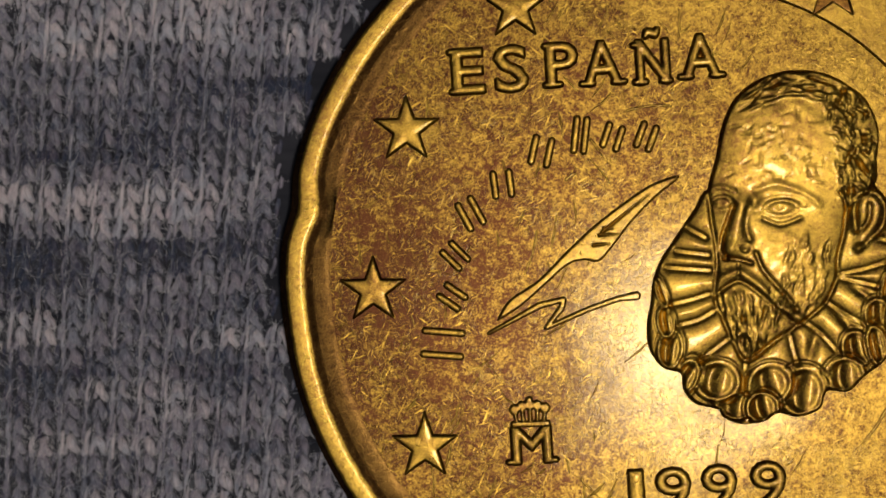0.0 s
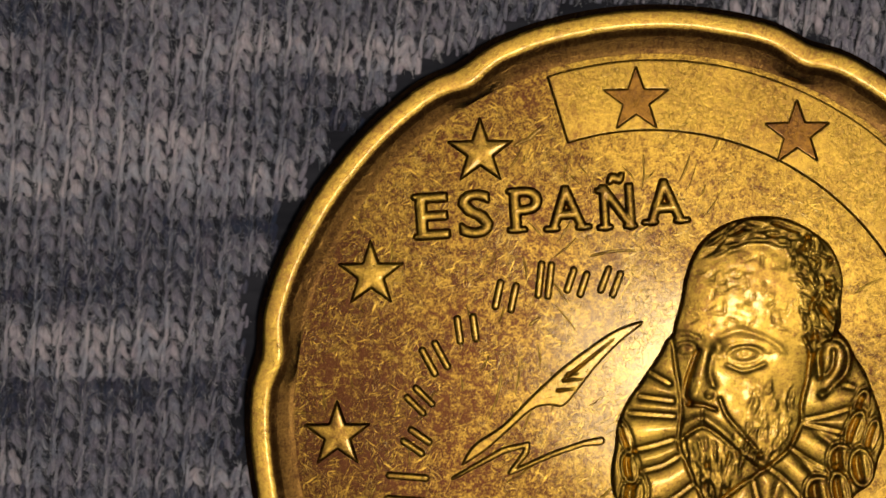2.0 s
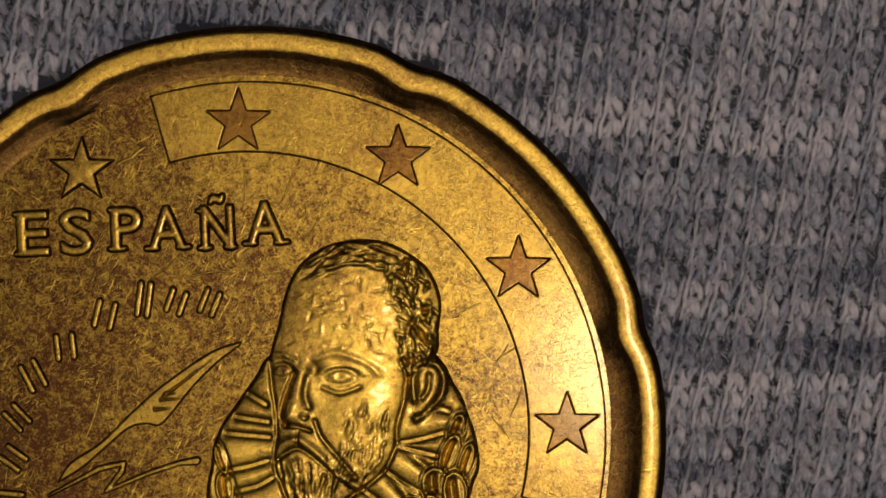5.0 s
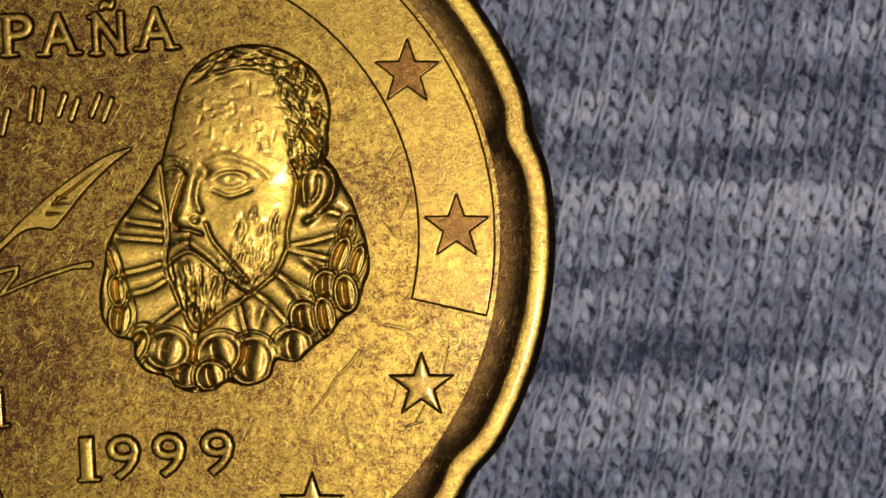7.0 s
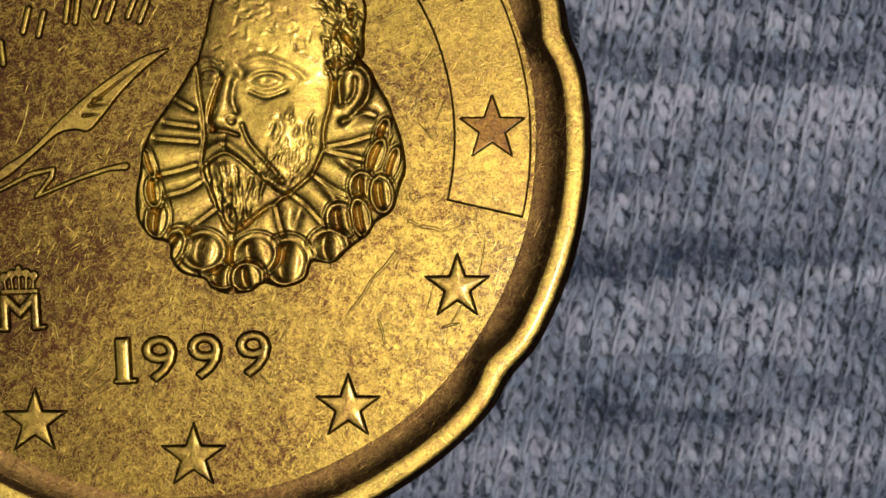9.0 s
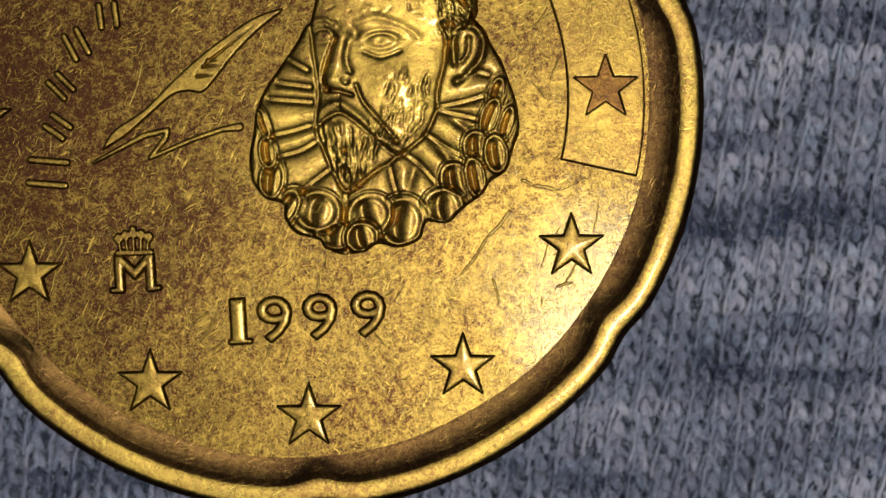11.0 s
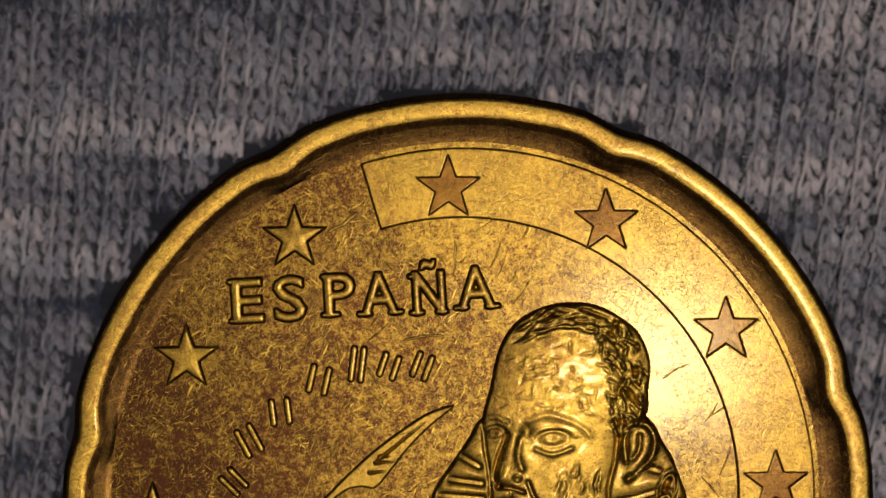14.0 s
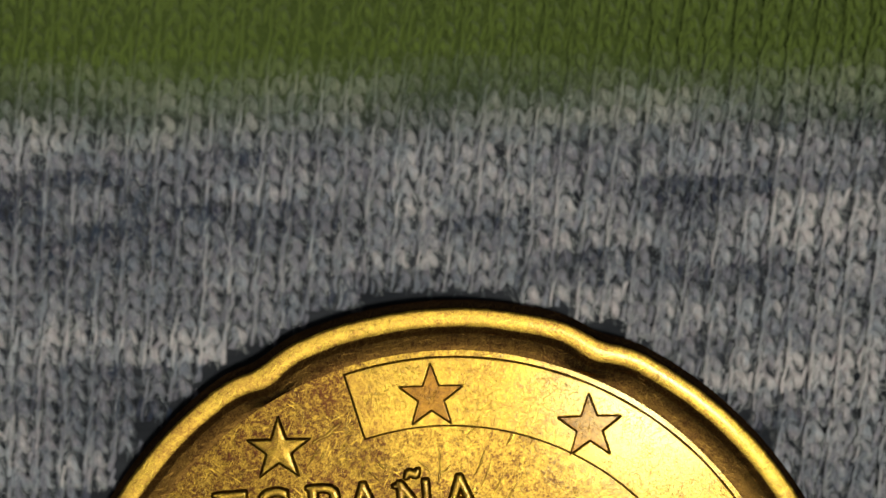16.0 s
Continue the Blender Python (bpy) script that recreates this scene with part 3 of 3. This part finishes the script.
# the bust in relief, one plain shape: head, beard and pleated collar
def bust():
    X, Y = grid_for(-1.5, 6.5, -4.6, 5.3, 0.025)
    rnd = random.Random(7)

    def blob(x, y, sx, sy, turn=0.0):
        c, s = math.cos(radians(turn)), math.sin(radians(turn))
        u, v = (X - x) * c + (Y - y) * s, -(X - x) * s + (Y - y) * c
        return np.exp(-((u / sx) ** 2 + (v / sy) ** 2))

    def line(points, width):
        d = -stroke_depth(X, Y, smooth_loop(points, 4, False), 0.0)
        return np.exp(-((d / width) ** 2))

    def lock(Z, x, y, way, half, wide, amount):
        """A short strand or nick, raised or cut into the sheet near one place."""
        i, j, n = int((x + 1.5) / 0.025), int((y + 4.6) / 0.025), int(half * 1.5 / 0.025) + 2
        near = (slice(max(i - n, 0), i + n), slice(max(j - n, 0), j + n))
        c, s = math.cos(radians(way)), math.sin(radians(way))
        u, v = (X[near] - x) * c + (Y[near] - y) * s, -(X[near] - x) * s + (Y[near] - y) * c
        Z[near] += amount * np.exp(-((u / half) ** 4) - ((v - 0.25 * u * u) / wide) ** 2)

    head = inside_depth(X, Y, [smooth_loop([(0.69, 2.03), (0.95, 2.84), (1.12, 3.52), (1.41, 4.15), (1.83, 4.59), (2.46, 4.89), (3.23, 4.98), (3.97, 4.84), (4.61, 4.45), (5.05, 3.99), (5.27, 3.26), (5.18, 2.51), (5.07, 1.79), (4.36, 1.32), (4.17, 0.60), (3.98, 0.01), (3.88, -0.62), (3.54, -1.21), (3.00, -1.63), (2.15, -2.12), (1.40, -2.59), (1.06, -2.06), (0.78, -1.31), (0.65, -0.85), (0.76, -0.10), (0.77, 0.51), (0.69, 1.27)])])
    collar = inside_depth(X, Y, [smooth_loop([(0.69, 2.00), (0.25, 1.45), (-0.25, 0.80), (-0.66, 0.26), (-0.92, -0.30), (-1.03, -0.90), (-1.17, -1.50), (-1.14, -2.14), (-0.82, -2.63), (-0.36, -2.82), (-0.31, -3.25), (-0.03, -3.63), (0.56, -3.82), (0.70, -4.04), (1.14, -4.25), (1.75, -4.22), (2.13, -4.03), (2.67, -4.16), (3.25, -3.98), (3.46, -3.54), (4.04, -3.57), (4.45, -3.23), (4.99, -2.87), (5.25, -2.53), (5.69, -2.25), (5.91, -1.66), (6.09, -1.18), (6.04, -0.42), (5.87, 0.17), (5.72, 0.66), (5.47, 1.13), (5.20, 1.66), (4.53, 2.10), (2.98, 1.58), (1.47, 1.68)])])
    # collar: convex pleats, each fold a crease with a thin lip
    Z = 0.03 + 0.09 * (1 - np.exp(-np.maximum(collar, 0) / 0.22))
    crease = np.full(X.shape, 1e9)
    for fold in ([(0.07, 1.01), (0.51, 0.72)], [(-0.27, 0.42), (0.56, 0.26)], [(-0.56, 0.00), (0.57, -0.15)], [(-0.49, -0.97), (0.01, -0.89), (0.50, -0.77)],
            [(-0.29, -1.53), (0.20, -1.43), (0.60, -1.23)], [(0.03, -2.59), (0.45, -2.31), (0.92, -2.00)], [(1.35, -2.57), (1.29, -3.34), (1.28, -4.17)], [(4.65, 0.32), (5.03, 0.40), (5.35, 0.31)], [(4.00, -0.47), (4.61, -0.38), (5.26, -0.23)],
            [(4.03, -0.58), (4.59, -0.74), (5.13, -0.91)], [(3.61, -1.20), (4.10, -1.56), (4.48, -1.80)], [(2.97, -1.66), (3.39, -2.01), (3.77, -2.49)], [(2.56, -2.00), (2.63, -2.42), (2.75, -2.92)], [(2.26, -1.89), (1.79, -2.23), (1.41, -2.54)]):
        d = -stroke_depth(X, Y, smooth_loop(fold, 4, False), 0.0)
        crease = np.minimum(crease, d)
        Z += 0.045 * np.exp(-((d / 0.022) ** 2))
    Z += 0.045 * (1 - np.exp(-((crease / 0.20) ** 2))) - 0.055 * np.exp(-((crease / 0.07) ** 2))
    # deep hollows between the pleats
    for x, y, sx, sy, turn in ((3.15, -2.30, 0.14, 0.40, -18), (4.05, -1.75, 0.12, 0.42, 40), (4.55, -1.02, 0.12, 0.36, 52), (0.15, -2.72, 0.30, 0.12, 30)):
        Z -= 0.07 * blob(x, y, sx, sy, turn)
    # open loops where the pleats end: a round lip about a hollow, with a tongue of cloth in it
    for x, y, rx, ry, lean in ((5.53, -0.19, 0.19, 0.42, 20), (5.32, -0.80, 0.22, 0.50, 24), (5.76, -1.00, 0.17, 0.44, 20), (4.92, -1.64, 0.33, 0.44, -5), (5.43, -1.82, 0.30, 0.49, -5), (4.29, -2.47, 0.36, 0.46, -10), (4.84, -2.42, 0.25, 0.53, -8), (3.95, -3.16, 0.50, 0.46, 0), (2.81, -3.50, 0.58, 0.63, 10),
            (1.95, -3.25, 0.57, 0.49, -15), (0.98, -3.76, 0.50, 0.33, 15), (1.72, -3.85, 0.41, 0.39, -10), (0.56, -3.07, 0.57, 0.49, 15), (-0.31, -2.98, 0.31, 0.57, 35), (-0.62, -2.16, 0.31, 0.52, 10), (-0.68, -1.43, 0.22, 0.41, -5), (-0.75, -0.64, 0.14, 0.42, -15)):
        c, s = math.cos(radians(lean)), math.sin(radians(lean))
        u, v = ((X - x) * c - (Y - y) * s) / rx, ((X - x) * s + (Y - y) * c) / ry
        q = np.hypot(u, v)
        body = step_up((1.22 - q) / 0.25)
        hollow = 0.105 + 0.045 * np.exp(-(((q - 1.0) / 0.18) ** 2)) + 0.03 * np.exp(-((u - 0.35) / 0.30) ** 2) * step_up((0.95 - q) / 0.4)
        hollow -= 0.075 * np.exp(-((u + 0.32 - 0.25 * v * v) / 0.27) ** 2) * step_up((0.92 - q) / 0.25)
        Z = Z * (1 - body) + hollow * body - 0.04 * np.exp(-((q - 1.26) * min(rx, ry) / 0.035) ** 2)
    Z = np.where(collar > 0, Z * step_up((collar + 0.02) / 0.09) + 0.01, -0.06 + 0.07 * step_up((collar + 0.08) / 0.08))
    # head
    H = 0.15 + 0.10 * (1 - np.exp(-np.maximum(head, 0) / 0.50)) + 0.03 * blob(2.6, 3.2, 1.6, 1.5)
    H += 0.006 * np.vectorize(lambda a, b: noise.noise((a, b, 3.0)))(X * 3.0, Y * 4.0)
    # brows and eye sockets
    H -= 0.055 * blob(1.84, 1.58, 0.17, 0.26) + 0.035 * blob(2.54, 1.32, 0.62, 0.36) + 0.035 * blob(1.00, 1.57, 0.34, 0.26)
    H += 0.020 * line([(1.89, 1.87), (2.49, 2.00), (3.22, 1.69), (3.53, 1.40)], 0.09) + 0.028 * line([(0.64, 1.98), (1.00, 2.03), (1.35, 1.88)], 0.07)
    for (x, y), rx, ry in (((2.53, 1.37), 0.44, 0.21), ((0.99, 1.60), 0.27, 0.19)):
        q = np.hypot((X - x) / rx, (Y - y) / ry)
        H += 0.035 * np.exp(-(q / 0.75) ** 4) - 0.014 * np.exp(-((q - 0.95) * min(rx, ry) / 0.045) ** 2) * (0.3 + 0.7 * (Y > y)) + 0.014 * np.exp(-((q - 1.4) * min(rx, ry) / 0.06) ** 2) * (0.1 + 0.9 * (Y > y))
        H -= 0.014 * np.exp(-((np.hypot(X - x + 0.03, Y - y - 0.03) / 0.09) ** 2))
    H -= 0.03 * line([(2.06, 1.11), (2.50, 0.93), (3.03, 1.08)], 0.06)
    # nose: a ridge with a sharp left flank, a curled nostril, a crease below
    H += 0.060 * line([(1.51, 1.54), (1.36, 1.06), (1.21, 0.62), (1.13, 0.40)], 0.24) + 0.03 * blob(1.16, 0.40, 0.22, 0.17)
    H -= 0.075 * line([(1.30, 1.55), (1.09, 1.07), (0.93, 0.64), (0.89, 0.34), (1.03, 0.15)], 0.055) + 0.055 * line([(0.94, 0.14), (1.31, 0.10), (1.67, -0.03)], 0.05)
    H += 0.014 * np.exp(-((np.hypot(X - 1.52, (Y - 0.37) * 1.1) - 0.17) / 0.05) ** 2) - 0.035 * blob(1.52, 0.31, 0.09, 0.08)
    H -= 0.045 * line([(1.65, 1.38), (1.57, 0.94), (1.66, 0.60)], 0.09)
    # cheeks and the fold beside the moustache
    H += 0.035 * blob(2.82, 0.29, 0.70, 0.50) + 0.02 * blob(0.64, 0.58, 0.16, 0.55)
    H -= 0.050 * line([(1.80, 0.24), (1.96, -0.22), (2.37, -0.76), (2.81, -1.33)], 0.055)
    # moustache, mouth
    H += 0.050 * line([(1.21, -0.23), (0.75, -0.44), (0.43, -0.81), (0.26, -1.16)], 0.13) + 0.050 * line([(1.39, -0.25), (1.86, -0.67), (2.37, -1.24), (2.86, -1.57)], 0.12)
    H -= 0.045 * line([(0.44, -1.14), (0.73, -0.77), (1.17, -0.50), (1.43, -0.52), (1.84, -0.84), (2.40, -1.42), (2.73, -1.71)], 0.055) + 0.03 * line([(1.32, -0.03), (1.29, -0.36)], 0.05)
    H += 0.030 * blob(1.17, -0.83, 0.25, 0.10)
    # beard: strands that fall to its tip
    for k in range(150):
        a, b = rnd.random(), rnd.random()
        x, y = 1.44 + (a - 0.5) * 2.0 * (1 - 0.8 * b) - 0.25 * b + 0.25, -0.82 - 1.9 * b
        lock(H, x, y, 90 + 28 * (0.5 - a) + rnd.gauss(0, 10), rnd.uniform(0.10, 0.26), rnd.uniform(0.03, 0.055), rnd.choice((0.024, 0.018, -0.026, -0.02)))
    for k in range(90):
        a, b = rnd.random(), rnd.random()
        x, y = 3.33 + (a - 0.5) * 1.15 - 0.15 - 0.55 * b * b, 0.55 - 2.1 * b
        lock(H, x, y, 82 - 26 * b + rnd.gauss(0, 12), rnd.uniform(0.08, 0.20), rnd.uniform(0.03, 0.05), rnd.choice((0.018, 0.014, -0.016)))
    # hair: combed over the crown, short curled locks behind the temple
    for k in range(70):
        a = rnd.uniform(0.0, 1.0)
        x, y = 1.75 + 2.6 * a, 4.25 + 0.62 * math.sin(math.pi * min(1, a * 0.8 + 0.12)) - rnd.uniform(0.0, 0.55)
        lock(H, x, y, 38 - 62 * a + rnd.gauss(0, 9), rnd.uniform(0.14, 0.34), rnd.uniform(0.03, 0.055), rnd.choice((0.03, 0.022, -0.034)))
    for k in range(120):
        y = rnd.uniform(1.3, 4.3)
        x = rnd.uniform(4.05, 5.15) - 0.12 * (y - 2.8) ** 2 * (y > 2.8)
        lock(H, x, y, 105 + rnd.gauss(0, 24), rnd.uniform(0.10, 0.24), rnd.uniform(0.035, 0.06), rnd.choice((0.035, 0.025, -0.05)))
    # wrinkles and nicks of the forehead
    for k in range(60):
        lock(H, rnd.uniform(1.0, 4.2), rnd.uniform(1.9, 4.2), rnd.choice((15, -10, 30, 100, 80)) + rnd.gauss(0, 8), rnd.uniform(0.05, 0.2), rnd.uniform(0.02, 0.04), rnd.choice((0.012, -0.018, -0.012)))
    Z = np.where(head > -0.05, Z + (H - Z) * step_up((head + 0.05) / 0.10), Z)
    Z -= 0.05 * np.exp(-(head / 0.05) ** 2) * (collar > 0.1)
    # ear, over hair and collar: a hollow shell with a rolled edge and a lobe
    shell = line([(4.46, 0.69), (4.46, 1.30), (4.69, 1.62), (5.05, 1.61), (5.27, 1.25), (5.16, 0.74), (4.84, 0.40), (4.49, 0.17)], 0.10)
    hollow = blob(4.81, 1.00, 0.30, 0.50, 10)
    Z = Z * (1 - 0.8 * hollow) + 0.8 * hollow * 0.13 + 0.10 * shell * (1 - 0.3 * hollow) + 0.06 * line([(4.88, 1.30), (4.83, 0.94), (4.67, 0.71)], 0.07)
    # wear rounds it all off
    for k in range(2):
        Z[1:-1, 1:-1] = 0.4 * Z[1:-1, 1:-1] + 0.15 * (Z[2:, 1:-1] + Z[:-2, 1:-1] + Z[1:-1, 2:] + Z[1:-1, :-2])
    outside = np.maximum(head, collar)
    Z = FIELD + np.where(outside > -0.06, np.clip(1.2 * Z, -0.03, 0.40), -0.06)
    return height_mesh("portrait_relief", X, Y, Z, outside > -0.1, brass_bust)


part("portrait_relief", bust(), coin, "raised bust with a pleated collar")

# deep scratches and nicks: end points and width
for ax, ay, bx, by, width in ((5.73, -3.35, 5.05, -4.05, 0.10), (5.05, -4.05, 4.28, -5.02, 0.09), (6.08, -2.55, 6.38, -2.72, 0.10), (6.38, -2.72, 7.05, -2.90, 0.12), (-3.19, 7.25, -2.76, 7.44, 0.09), (-2.80, 7.40, -2.37, 7.72, 0.11),
        (0.22, 6.81, 0.13, 5.9, 0.06), (-3.9, 1.24, -4.32, 0.06, 0.05), (-1.35, 4.22, -0.15, 4.29, 0.07), (-3.08, 2.48, -2.77, 2.68, 0.09), (5.14, -5.14, 5.28, -5.86, 0.08), (5.60, 2.78, 6.33, 3.15, 0.06),
        (6.85, -5.48, 7.31, -5.38, 0.08), (-1.23, -7.01, -1.19, -7.77, 0.06), (-3.16, -5.37, -3.12, -5.99, 0.06)):
    bow = ((ax + bx) / 2 - (by - ay) * 0.04, (ay + by) / 2 + (bx - ax) * 0.04)
    points, widths = smooth_loop([(ax, ay), bow, (bx, by)], 4, False), [width * k for k in (0.4, 0.9, 1.0, 0.7, 1.0, 0.8, 0.9, 0.6, 0.3)]
    part("scratch", struck("scratch", lambda X, Y: stroke_depth(X, Y, points, widths), (min(ax, bx) - 0.2, max(ax, bx) + 0.2, min(ay, by) - 0.2, max(ay, by) + 0.2), 0.018, brass_rim, wall=0.09), coin, "bright scratch in the metal")

# finer scratches, most of them in the direction in which the coin was rubbed
rub = random.Random(11)
for k in range(150):
    r, a = 8.9 * math.sqrt(rub.random()), rub.uniform(0, 2 * math.pi)
    x, y = r * math.cos(a), r * math.sin(a)
    if -1.4 < x < 6.4 and -4.4 < y < 5.2:
        continue
    way, half = radians(rub.choice((62, 58, 70, 30, 95, 128)) + rub.uniform(-8, 8)), rub.uniform(0.12, 0.5)
    ends = [(x - half * math.cos(way), y - half * math.sin(way)), (x + 0.03, y - 0.02), (x + half * math.cos(way), y + half * math.sin(way))]
    wide = rub.uniform(0.03, 0.075)
    part("scratch", struck("scratch", lambda X, Y: stroke_depth(X, Y, ends, [wide * 0.3, wide, wide * 0.4]), (x - half - 0.1, x + half + 0.1, y - half - 0.1, y + half + 0.1), 0.02, brass_rim, wall=0.05, step=0.02), coin, "bright scratch in the metal")
